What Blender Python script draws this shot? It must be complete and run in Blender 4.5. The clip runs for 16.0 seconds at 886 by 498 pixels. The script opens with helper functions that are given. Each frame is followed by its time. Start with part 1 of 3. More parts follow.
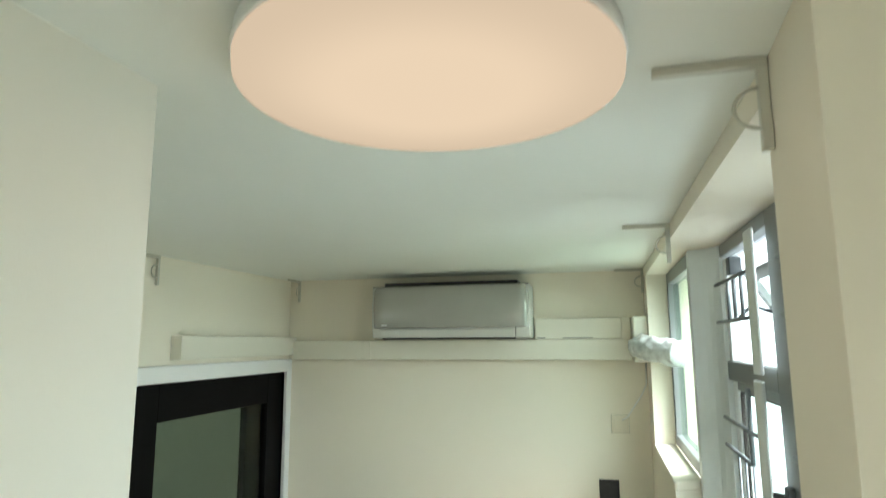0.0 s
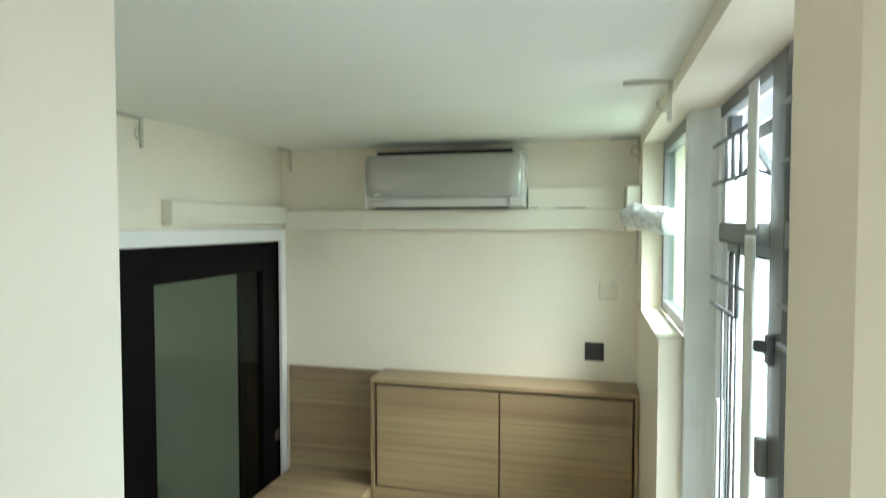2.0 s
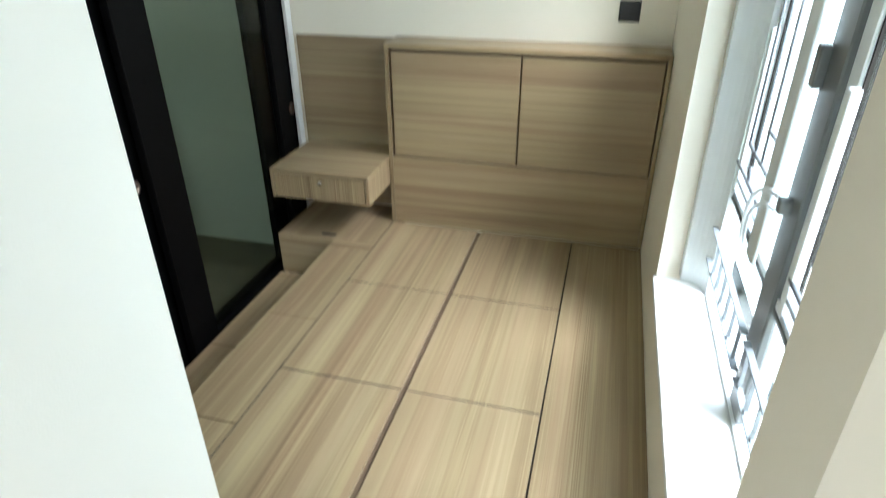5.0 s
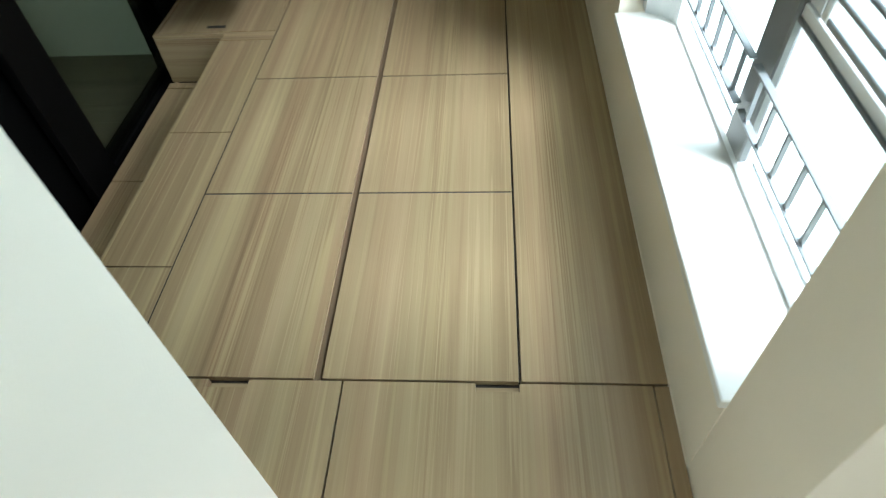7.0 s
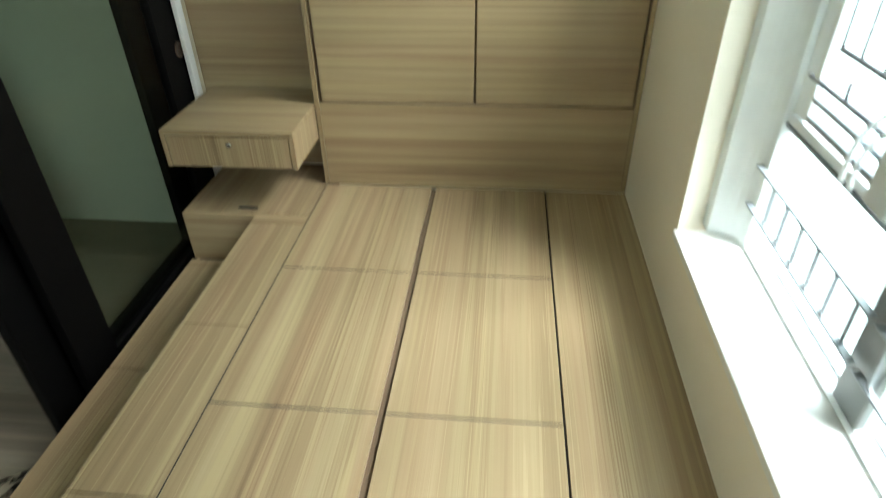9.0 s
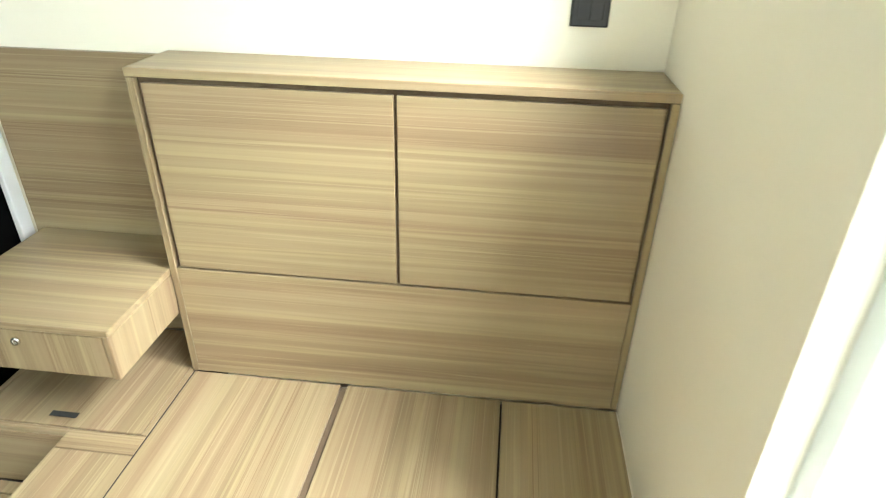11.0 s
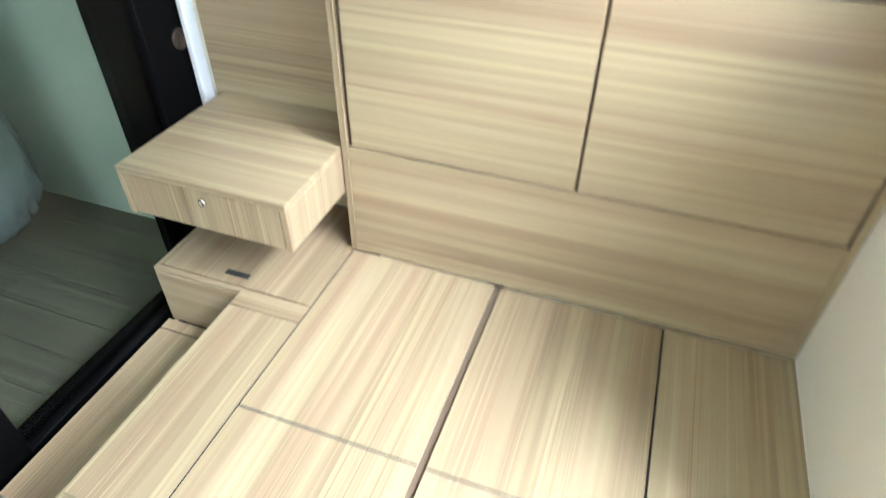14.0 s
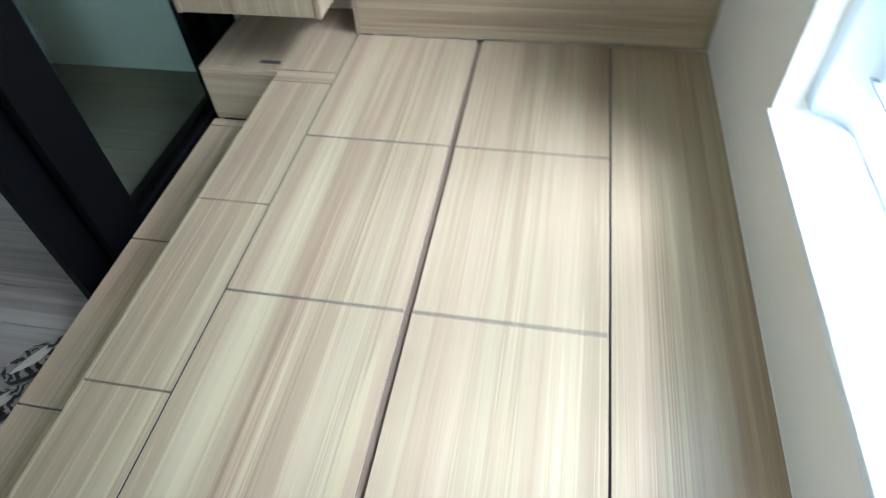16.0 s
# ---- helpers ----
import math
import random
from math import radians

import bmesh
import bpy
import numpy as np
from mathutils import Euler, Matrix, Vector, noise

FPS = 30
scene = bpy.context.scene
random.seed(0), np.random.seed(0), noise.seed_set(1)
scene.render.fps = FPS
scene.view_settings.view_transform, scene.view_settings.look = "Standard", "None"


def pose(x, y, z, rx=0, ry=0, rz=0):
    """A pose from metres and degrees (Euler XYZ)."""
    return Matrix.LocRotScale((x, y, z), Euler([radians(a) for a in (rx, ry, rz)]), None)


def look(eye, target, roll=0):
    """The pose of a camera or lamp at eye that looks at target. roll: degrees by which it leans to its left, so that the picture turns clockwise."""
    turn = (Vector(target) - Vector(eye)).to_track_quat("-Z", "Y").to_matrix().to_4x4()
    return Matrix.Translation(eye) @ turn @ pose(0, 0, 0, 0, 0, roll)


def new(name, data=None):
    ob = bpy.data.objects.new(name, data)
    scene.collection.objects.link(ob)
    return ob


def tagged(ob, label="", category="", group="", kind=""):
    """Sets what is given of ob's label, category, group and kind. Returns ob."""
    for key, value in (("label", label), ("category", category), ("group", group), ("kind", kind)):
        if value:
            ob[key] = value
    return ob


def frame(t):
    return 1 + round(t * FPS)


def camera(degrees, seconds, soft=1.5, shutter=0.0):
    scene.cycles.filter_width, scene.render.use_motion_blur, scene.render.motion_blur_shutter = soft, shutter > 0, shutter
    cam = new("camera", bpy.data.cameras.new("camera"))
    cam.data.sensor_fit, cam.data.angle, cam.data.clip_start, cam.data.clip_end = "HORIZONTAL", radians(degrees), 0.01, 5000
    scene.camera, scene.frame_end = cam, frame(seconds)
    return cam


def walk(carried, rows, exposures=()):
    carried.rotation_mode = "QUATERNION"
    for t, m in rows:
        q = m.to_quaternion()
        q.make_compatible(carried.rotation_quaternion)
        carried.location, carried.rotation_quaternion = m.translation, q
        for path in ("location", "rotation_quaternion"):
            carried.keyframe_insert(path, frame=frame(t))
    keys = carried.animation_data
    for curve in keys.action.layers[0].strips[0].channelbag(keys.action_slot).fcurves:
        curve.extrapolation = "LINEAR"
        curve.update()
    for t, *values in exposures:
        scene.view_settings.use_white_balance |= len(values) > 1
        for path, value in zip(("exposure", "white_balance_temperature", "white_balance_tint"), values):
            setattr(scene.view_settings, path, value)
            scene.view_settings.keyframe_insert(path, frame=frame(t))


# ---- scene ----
cam = camera(72.4, 16.0, soft=1.1, shutter=0.8)
PATH = [
    (0, (-0.137, -2.799, 2.16), (-0.627, -0.884, 2.464), -0.3),
    (0.5, (-0.126, -2.811, 2.196), (-0.599, -0.9, 2.549), -0.2),
    (1, (-0.14, -2.808, 2.17), (-0.605, -0.876, 2.397), -0.6),
    (1.5, (-0.131, -2.792, 2.131), (-0.611, -0.852, 2.224), -0.2),
    (2, (-0.143, -2.766, 2.093), (-0.619, -0.825, 2.015), 0.0),
    (2.5, (-0.14, -2.749, 2.045), (-0.624, -0.819, 1.836), -0.0),
    (3, (-0.153, -2.737, 2.016), (-0.63, -0.83, 1.647), -0.1),
    (3.5, (-0.165, -2.722, 1.965), (-0.643, -0.845, 1.467), 0.4),
    (4, (-0.161, -2.726, 1.908), (-0.644, -0.89, 1.277), 0.0),
    (4.2, (-0.165, -2.72, 1.903), (-0.647, -0.903, 1.218), -0.1),
    (4.5, (-0.16, -2.717, 1.875), (-0.65, -0.931, 1.119), -0.1),
    (5, (-0.174, -2.692, 1.848), (-0.638, -1.001, 0.887), -0.4),
    (5.2, (-0.180, -2.688, 1.840), (-0.619, -1.036, 0.798), -0.5),
    (7.3, (-0.360, -2.445, 1.659), (-0.478, -1.165, 0.128), -5.8),
    (7.5, (-0.381, -2.402, 1.655), (-0.488, -1.13, 0.115), -6.2),
    (8, (-0.426, -2.339, 1.642), (-0.591, -0.995, 0.17), -4.1),
    (8.5, (-0.443, -2.327, 1.646), (-0.622, -0.821, 0.343), -3.0),
    (9, (-0.439, -2.244, 1.665), (-0.621, -0.598, 0.543), -1.2),
    (9.5, (-0.4, -2.054, 1.677), (-0.675, -0.338, 0.686), -0.8),
    (10, (-0.348, -1.786, 1.704), (-0.6, -0.035, 0.773), -0.2),
    (10.2, (-0.324, -1.677, 1.690), (-0.457, 0.090, 0.757), 0.4),
    (12.3, (-0.285, -1.068, 1.668), (-0.800, 0.535, 0.598), 2.2),
    (12.5, (-0.29, -1.062, 1.67), (-0.885, 0.515, 0.593), 1.9),
    (13, (-0.344, -1.077, 1.669), (-1.062, 0.443, 0.586), 1.8),
    (13.5, (-0.413, -1.137, 1.67), (-1.072, 0.334, 0.486), 2.0),
    (14, (-0.451, -1.258, 1.648), (-0.957, 0.191, 0.366), 0.9),
    (14.5, (-0.472, -1.417, 1.625), (-0.873, -0.028, 0.243), -1.7),
    (15, (-0.438, -1.62, 1.605), (-0.843, -0.278, 0.178), -1.9),
    (15.2, (-0.437, -1.704, 1.599), (-0.853, -0.38, 0.159), -1.5),
    (15.6, (-0.416, -1.859, 1.611), (-0.829, -0.574, 0.136), -3.0),
    (16, (-0.435, -2.008, 1.607), (-0.743, -0.722, 0.106), -4.2),
]
walk(cam, [(t, look(eye, target, roll)) for t, eye, target, roll in PATH],
     exposures=[(0.0, 0.08, 6050, 5), (2.0, 0.22, 5980, 7), (3.5, 0.44, 5850, 10), (5.0, 0.40, 5600, 12), (7.5, 0.04, 5800, 5), (8.5, 0.28, 6000, 3),
                (9.0, 0.46, 5980, 5), (9.5, 0.72, 5950, 6), (10.0, 1.16, 6000, 9), (12.5, 1.74, 5650, 10), (13.5, 1.84, 5380, 13), (14.5, 1.80, 5000, 16),
                (15.0, 1.50, 4850, 17), (16.0, 1.02, 4680, 16)])

# ---- world and light ----
world = bpy.data.worlds.new("sky")
scene.world = world
world.use_nodes = True
wn, wl = world.node_tree.nodes, world.node_tree.links
sky = wn.new("ShaderNodeTexSky")
sky.sky_type, sky.sun_disc = "NISHITA", False
sky.sun_elevation, sky.sun_rotation = radians(50), radians(111)
haze = wn.new("ShaderNodeHueSaturation")
haze.inputs["Saturation"].default_value, haze.inputs["Value"].default_value = 0.25, 1.15
wl.new(sky.outputs[0], haze.inputs["Color"])
wl.new(haze.outputs[0], wn["Background"].inputs[0])
wn["Background"].inputs[1].default_value = 0.15

sun_data = bpy.data.lights.new("sun", "SUN")
sun_data.energy, sun_data.angle, sun_data.color = 11.0, radians(33), (1.0, 0.97, 0.93)
sun = new("sun", sun_data)
sun.matrix_world = look((8.8, -3.4, 11.4), (0, 0, 0))


def area(name, eye, target, w, h, power, color):
    d = bpy.data.lights.new(name, "AREA")
    d.shape, d.size, d.size_y, d.energy, d.color = "RECTANGLE", w, h, power, color
    ob = new(name, d)
    ob.matrix_world = look(eye, target)
    return ob


# lamp for the sky outside; lamps in assumed, unseen entry and next-room windows
area("window_daylight", (1.75, -1.10, 3.25), (-0.50, -1.02, 0.45), 4.4, 3.0, 370, (0.92, 0.98, 1.0))
area("entry_daylight", (0.70, -3.4, 1.55), (-0.6, -3.2, 1.5), 1.3, 1.3, 2.0, (0.97, 1.0, 0.98))
area("next_room_daylight", (-3.5, -4.70, 1.55), (-2.9, 0.3, 0.7), 2.0, 1.2, 22, (0.99, 1.0, 0.93))

# ---- materials ----
WOODS = {}


def mat(name, color=(0.8, 0.8, 0.8), rough=0.5, metal=0.0, var=0.06, scale=3.0, bump=0.0, bump_scale=200.0, coat=0.0):
    m = bpy.data.materials.new(name)
    m.use_nodes = True
    n, l = m.node_tree.nodes, m.node_tree.links
    b = n["Principled BSDF"]
    b.inputs["Roughness"].default_value, b.inputs["Metallic"].default_value = rough, metal
    b.inputs["Coat Weight"].default_value = coat
    co = n.new("ShaderNodeTexCoord")
    no = n.new("ShaderNodeTexNoise")
    no.inputs["Scale"].default_value, no.inputs["Detail"].default_value = scale, 6
    l.new(co.outputs["Object"], no.inputs["Vector"])
    ra = n.new("ShaderNodeValToRGB")
    ra.color_ramp.elements[0].position, ra.color_ramp.elements[1].position = 0.3, 0.7
    ra.color_ramp.elements[0].color = (*[c * (1 - var) for c in color], 1)
    ra.color_ramp.elements[1].color = (*[min(1, c * (1 + var)) for c in color], 1)
    l.new(no.outputs[0], ra.inputs[0])
    l.new(ra.outputs[0], b.inputs["Base Color"])
    rr = n.new("ShaderNodeMapRange")
    rr.inputs["To Min"].default_value, rr.inputs["To Max"].default_value = rough * 0.85, min(1, rough * 1.15)
    l.new(no.outputs[0], rr.inputs[0])
    l.new(rr.outputs[0], b.inputs["Roughness"])
    if bump:
        n2 = n.new("ShaderNodeTexNoise")
        n2.inputs["Scale"].default_value, n2.inputs["Detail"].default_value = bump_scale, 4
        l.new(co.outputs["Object"], n2.inputs["Vector"])
        bu = n.new("ShaderNodeBump")
        bu.inputs["Strength"].default_value, bu.inputs["Distance"].default_value = bump, 0.002
        l.new(n2.outputs[0], bu.inputs["Height"])
        l.new(bu.outputs[0], b.inputs["Normal"])
    return m


def wood(axis, tones=((0.214, 0.153, 0.082), (0.293, 0.222, 0.122), (0.368, 0.297, 0.169)), name="oak laminate", rough=0.34):
    """Laminate with streaks that run along the axis."""
    key = (axis, name)
    if key in WOODS:
        return WOODS[key]
    m = bpy.data.materials.new(name)
    m.use_nodes = True
    n, l = m.node_tree.nodes, m.node_tree.links
    b = n["Principled BSDF"]
    b.inputs["Specular IOR Level"].default_value = 0.38
    co = n.new("ShaderNodeTexCoord")
    def streak(across, along, detail, rough_, dist=0.0):
        mp = n.new("ShaderNodeMapping")
        mp.inputs["Scale"].default_value = tuple(along if a == axis else across for a in "xyz")
        l.new(co.outputs["Object"], mp.inputs["Vector"])
        t = n.new("ShaderNodeTexNoise")
        t.inputs["Scale"].default_value, t.inputs["Detail"].default_value = 1.0, detail
        t.inputs["Roughness"].default_value, t.inputs["Distortion"].default_value = rough_, dist
        l.new(mp.outputs[0], t.inputs["Vector"])
        return t.outputs[0]

    broad, mid, fine, hair = streak(5, 0.2, 2, 0.45, 0.3), streak(18, 0.35, 3, 0.5, 0.9), streak(90, 1.0, 4, 0.6, 0.5), streak(420, 2.4, 3, 0.6)

    def madd(a, k, c):
        x = n.new("ShaderNodeMath")
        x.operation = "MULTIPLY_ADD"
        x.inputs[1].default_value = k
        l.new(a, x.inputs[0])
        if isinstance(c, float):
            x.inputs[2].default_value = c
        else:
            l.new(c, x.inputs[2])
        return x.outputs[0]

    total = madd(broad, 0.50, madd(mid, 0.60, madd(fine, 0.16, 0.0)))
    ra = n.new("ShaderNodeValToRGB")
    e = ra.color_ramp.elements
    e[0].position, e[0].color = 0.47, (*tones[0], 1)
    e[1].position, e[1].color = 0.84, (*tones[2], 1)
    k = e.new(0.63)
    k.color = (*tones[1], 1)
    l.new(total, ra.inputs[0])
    # some bands lean to pink brown
    hue = n.new("ShaderNodeMix")
    hue.data_type, hue.blend_type = "RGBA", "MULTIPLY"
    hr = n.new("ShaderNodeMapRange")
    hr.inputs["From Min"].default_value, hr.inputs["From Max"].default_value = 0.42, 0.62
    l.new(streak(11, 0.3, 2, 0.5, 0.3), hr.inputs[0])
    l.new(hr.outputs[0], hue.inputs["Factor"])
    l.new(ra.outputs[0], hue.inputs["A"])
    hue.inputs["B"].default_value = (0.99, 0.930, 0.950, 1)
    # dark hairlines of the print
    hl = n.new("ShaderNodeMapRange")
    hl.inputs["From Min"].default_value, hl.inputs["From Max"].default_value = 0.56, 0.74
    hl.inputs["To Min"].default_value, hl.inputs["To Max"].default_value = 0.0, 0.42
    l.new(hair, hl.inputs[0])
    dk = n.new("ShaderNodeMix")
    dk.data_type, dk.blend_type = "RGBA", "MULTIPLY"
    l.new(hl.outputs[0], dk.inputs["Factor"])
    l.new(hue.outputs["Result"], dk.inputs["A"])
    dk.inputs["B"].default_value = (0.72, 0.66, 0.6, 1)
    # clusters of fine dark ticking
    tk, tm, tx = n.new("ShaderNodeMapRange"), n.new("ShaderNodeMapRange"), n.new("ShaderNodeMath")
    tk.inputs["From Min"].default_value, tk.inputs["From Max"].default_value = 0.50, 0.58
    tm.inputs["From Min"].default_value, tm.inputs["From Max"].default_value = 0.54, 0.68
    tm.inputs["To Max"].default_value = 0.62
    l.new(streak(330, 0.8, 1, 0.4, 0.2), tk.inputs[0])
    l.new(streak(9, 0.5, 2, 0.5, 0.4), tm.inputs[0])
    tx.operation = "MULTIPLY"
    l.new(tk.outputs[0], tx.inputs[0])
    l.new(tm.outputs[0], tx.inputs[1])
    tick = n.new("ShaderNodeMix")
    tick.data_type, tick.blend_type = "RGBA", "MULTIPLY"
    l.new(tx.outputs[0], tick.inputs["Factor"])
    l.new(dk.outputs["Result"], tick.inputs["A"])
    tick.inputs["B"].default_value = (0.66, 0.58, 0.5, 1)
    # pale wandering bands
    band = n.new("ShaderNodeMapRange")
    band.interpolation_type = "SMOOTHSTEP"
    band.inputs["From Min"].default_value, band.inputs["From Max"].default_value = 0.53, 0.68
    band.inputs["To Min"].default_value, band.inputs["To Max"].default_value = 0.0, 0.52
    l.new(streak(27, 0.40, 3, 0.5, 1.2), band.inputs[0])
    pale = n.new("ShaderNodeMix")
    pale.data_type, pale.blend_type = "RGBA", "MIX"
    l.new(band.outputs[0], pale.inputs["Factor"])
    l.new(tick.outputs["Result"], pale.inputs["A"])
    pale.inputs["B"].default_value = (tones[2][0] * 1.12, tones[2][1] * 1.12, tones[2][2] * 1.03, 1)
    # a few pale lines beside them
    pl = n.new("ShaderNodeMapRange")
    pl.inputs["From Min"].default_value, pl.inputs["From Max"].default_value = 0.58, 0.65
    pl.inputs["To Min"].default_value, pl.inputs["To Max"].default_value = 0.0, 0.36
    l.new(streak(105, 0.9, 2, 0.5, 1.4), pl.inputs[0])
    lt = n.new("ShaderNodeMix")
    lt.data_type, lt.blend_type = "RGBA", "MIX"
    l.new(pl.outputs[0], lt.inputs["Factor"])
    l.new(pale.outputs["Result"], lt.inputs["A"])
    lt.inputs["B"].default_value = (tones[2][0] * 1.14, tones[2][1] * 1.12, tones[2][2] * 1.14, 1)
    l.new(lt.outputs["Result"], b.inputs["Base Color"])
    rr = n.new("ShaderNodeMapRange")
    rr.inputs["To Min"].default_value, rr.inputs["To Max"].default_value = rough * 0.85, rough * 1.25
    l.new(mid, rr.inputs[0])
    l.new(rr.outputs[0], b.inputs["Roughness"])
    bu = n.new("ShaderNodeBump")
    bu.inputs["Strength"].default_value, bu.inputs["Distance"].default_value = 0.12, 0.0006
    l.new(fine, bu.inputs["Height"])
    l.new(bu.outputs[0], b.inputs["Normal"])
    WOODS[key] = m
    return m


def glass(name, tint, gloss_rough=0.0):
    """A thin clear pane: tinted see-through, with the gloss of glass."""
    m = bpy.data.materials.new(name)
    m.use_nodes = True
    n, l = m.node_tree.nodes, m.node_tree.links
    n.remove(n["Principled BSDF"])
    tr, gl, fr, mx = (n.new("ShaderNode" + k) for k in ("BsdfTransparent", "BsdfGlossy", "LayerWeight", "MixShader"))
    tr.inputs[0].default_value = (*tint, 1)
    gl.inputs["Roughness"].default_value = gloss_rough
    fr.inputs["Blend"].default_value = 0.5
    pw, ma = n.new("ShaderNodeMath"), n.new("ShaderNodeMath")
    pw.operation, ma.operation = "POWER", "MULTIPLY_ADD"
    pw.inputs[1].default_value = 5.0
    ma.inputs[1].default_value, ma.inputs[2].default_value = 0.45, 0.02
    l.new(fr.outputs["Facing"], pw.inputs[0])
    l.new(pw.outputs[0], ma.inputs[0])
    l.new(ma.outputs[0], mx.inputs[0])
    l.new(tr.outputs[0], mx.inputs[1])
    l.new(gl.outputs[0], mx.inputs[2])
    l.new(mx.outputs[0], n["Material Output"].inputs[0])
    return m


def glow(name, color, strength):
    m = bpy.data.materials.new(name)
    m.use_nodes = True
    n, l = m.node_tree.nodes, m.node_tree.links
    n.remove(n["Principled BSDF"])
    e = n.new("ShaderNodeEmission")
    e.inputs[0].default_value, e.inputs[1].default_value = (*color, 1), strength
    l.new(e.outputs[0], n["Material Output"].inputs[0])
    return m


WALL = mat("cream wall paint", (0.845, 0.788, 0.66), 0.6, var=0.025, scale=1.4, bump=0.12, bump_scale=260)
# the wall cream again, with daylight's whiter cast mixed into the colour
WALL_SIDE = mat("cream wall paint in daylit tone", (0.80, 0.772, 0.68), 0.6, var=0.025, scale=1.4, bump=0.12, bump_scale=260)
CEIL = mat("white ceiling paint", (0.82, 0.835, 0.775), 0.8, var=0.02, scale=1.2, bump=0.1, bump_scale=180)
WALL_OUT = mat("pale plaster", (0.64, 0.65, 0.55), 0.7, var=0.04, scale=1.5, bump=0.1)
TRIM = mat("white gloss trim", (0.8, 0.8, 0.78), 0.35, var=0.02)
TRUNK = mat("cream plastic trunking", (0.78, 0.75, 0.64), 0.45, var=0.02, scale=2)
SILL = mat("white painted sill", (0.8, 0.8, 0.77), 0.4, var=0.03, scale=6, bump=0.05)
# window metals hold light in their tones: dark where backlit, white where daylit
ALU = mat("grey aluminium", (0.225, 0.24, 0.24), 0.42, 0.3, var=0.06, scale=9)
MULLION = mat("aluminium in backlit tone", (0.16, 0.17, 0.165), 0.42, 0.2, var=0.08, scale=9)
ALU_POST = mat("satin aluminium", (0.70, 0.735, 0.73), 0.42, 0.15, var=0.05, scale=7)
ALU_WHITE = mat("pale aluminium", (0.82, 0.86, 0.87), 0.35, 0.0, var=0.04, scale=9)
# GUARD and IRON are darkened to read as silhouettes against the daylight
GUARD = mat("guard bar paint in backlit tone", (0.22, 0.245, 0.255), 0.4, 0.1, var=0.05, scale=12)
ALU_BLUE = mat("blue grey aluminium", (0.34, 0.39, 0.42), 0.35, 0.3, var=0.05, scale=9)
IRON = mat("grille bar paint in backlit tone", (0.17, 0.185, 0.195), 0.45, 0.2, var=0.06, scale=12)
BLACK = mat("black satin frame", (0.0022, 0.002, 0.0019), 0.55, var=0.25, scale=5)
BLACK.node_tree.nodes["Principled BSDF"].inputs["Specular IOR Level"].default_value = 0.09
# near black on the carcasses puts the shade of the gaps into the colour
DARKGAP = mat("gap shade and gasket black", (0.022, 0.017, 0.013), 0.8, var=0.2, scale=8)
PLASTIC_BLACK = mat("black plastic", (0.012, 0.012, 0.014), 0.3, var=0.2, scale=20)
# grey that draws the shadow edge round the blank wall plate
SHADOW_LINE = mat("plate shadow line", (0.56, 0.53, 0.44), 0.7, var=0.05, scale=8)
PLATE = mat("cream plate plastic", (0.75, 0.69, 0.56), 0.35, var=0.02, scale=5)
BRACKET = mat("off-white painted metal", (0.56, 0.545, 0.46), 0.4, var=0.05, scale=9)
AC_FRONT = mat("silver grey panel", (0.435, 0.43, 0.39), 0.22, 0.2, var=0.03, scale=4, coat=0.3)
AC_BODY = mat("light grey plastic", (0.66, 0.66, 0.62), 0.4, var=0.03, scale=4)
CHROME = mat("chrome", (0.62, 0.6, 0.56), 0.18, 1.0, var=0.08, scale=30)
STEEL = mat("dull bronze", (0.20, 0.145, 0.11), 0.38, 1.0, var=0.1, scale=40)
HANDLE = mat("dark window handle", (0.1, 0.11, 0.12), 0.35, 0.4, var=0.15, scale=20)
FOIL = mat("crumpled clear wrap", (0.62, 0.65, 0.645), 0.16, 0.0, var=0.25, scale=30, bump=0.9, bump_scale=60)
BAG = mat("cloudy plastic wrap", (0.33, 0.36, 0.37), 0.20, 0.0, var=0.35, scale=6, bump=0.9, bump_scale=30, coat=1.0)
RUBBER = mat("dark rubber and joint shade", (0.03, 0.03, 0.03), 0.7, var=0.2, scale=20)
FLOORW = wood("x", ((0.125, 0.104, 0.074), (0.172, 0.146, 0.106), (0.235, 0.205, 0.155)), "grey brown floor board", 0.42)
FLOORD = mat("floor screed", (0.06, 0.055, 0.05), 0.9, var=0.1)
PANE = glass("clear window glass", (0.93, 0.97, 0.95))
PANE_FROST = glass("greenish window glass", (0.80, 0.88, 0.80))
DOOR_GLASS = glass("grey green door glass", (0.82, 0.865, 0.825))
LAMP = glow("warm diffuser", (1.0, 0.735, 0.50), 0.7)
ln, ll = LAMP.node_tree.nodes, LAMP.node_tree.links
geo, dist_, fall = ln.new("ShaderNodeNewGeometry"), ln.new("ShaderNodeVectorMath"), ln.new("ShaderNodeMapRange")
dist_.operation = "DISTANCE"
dist_.inputs[1].default_value = (-0.318, -2.15, 2.459)
fall.interpolation_type = "SMOOTHSTEP"
fall.inputs["From Min"].default_value, fall.inputs["From Max"].default_value = 0.10, 0.225
fall.inputs["To Min"].default_value, fall.inputs["To Max"].default_value = 0.84, 0.70
ll.new(geo.outputs["Position"], dist_.inputs[0])
ll.new(dist_.outputs["Value"], fall.inputs[0])
ll.new(fall.outputs[0], ln["Emission"].inputs[1])
SKYGLOW = glow("bright haze", (0.92, 1.0, 0.985), 3.3)

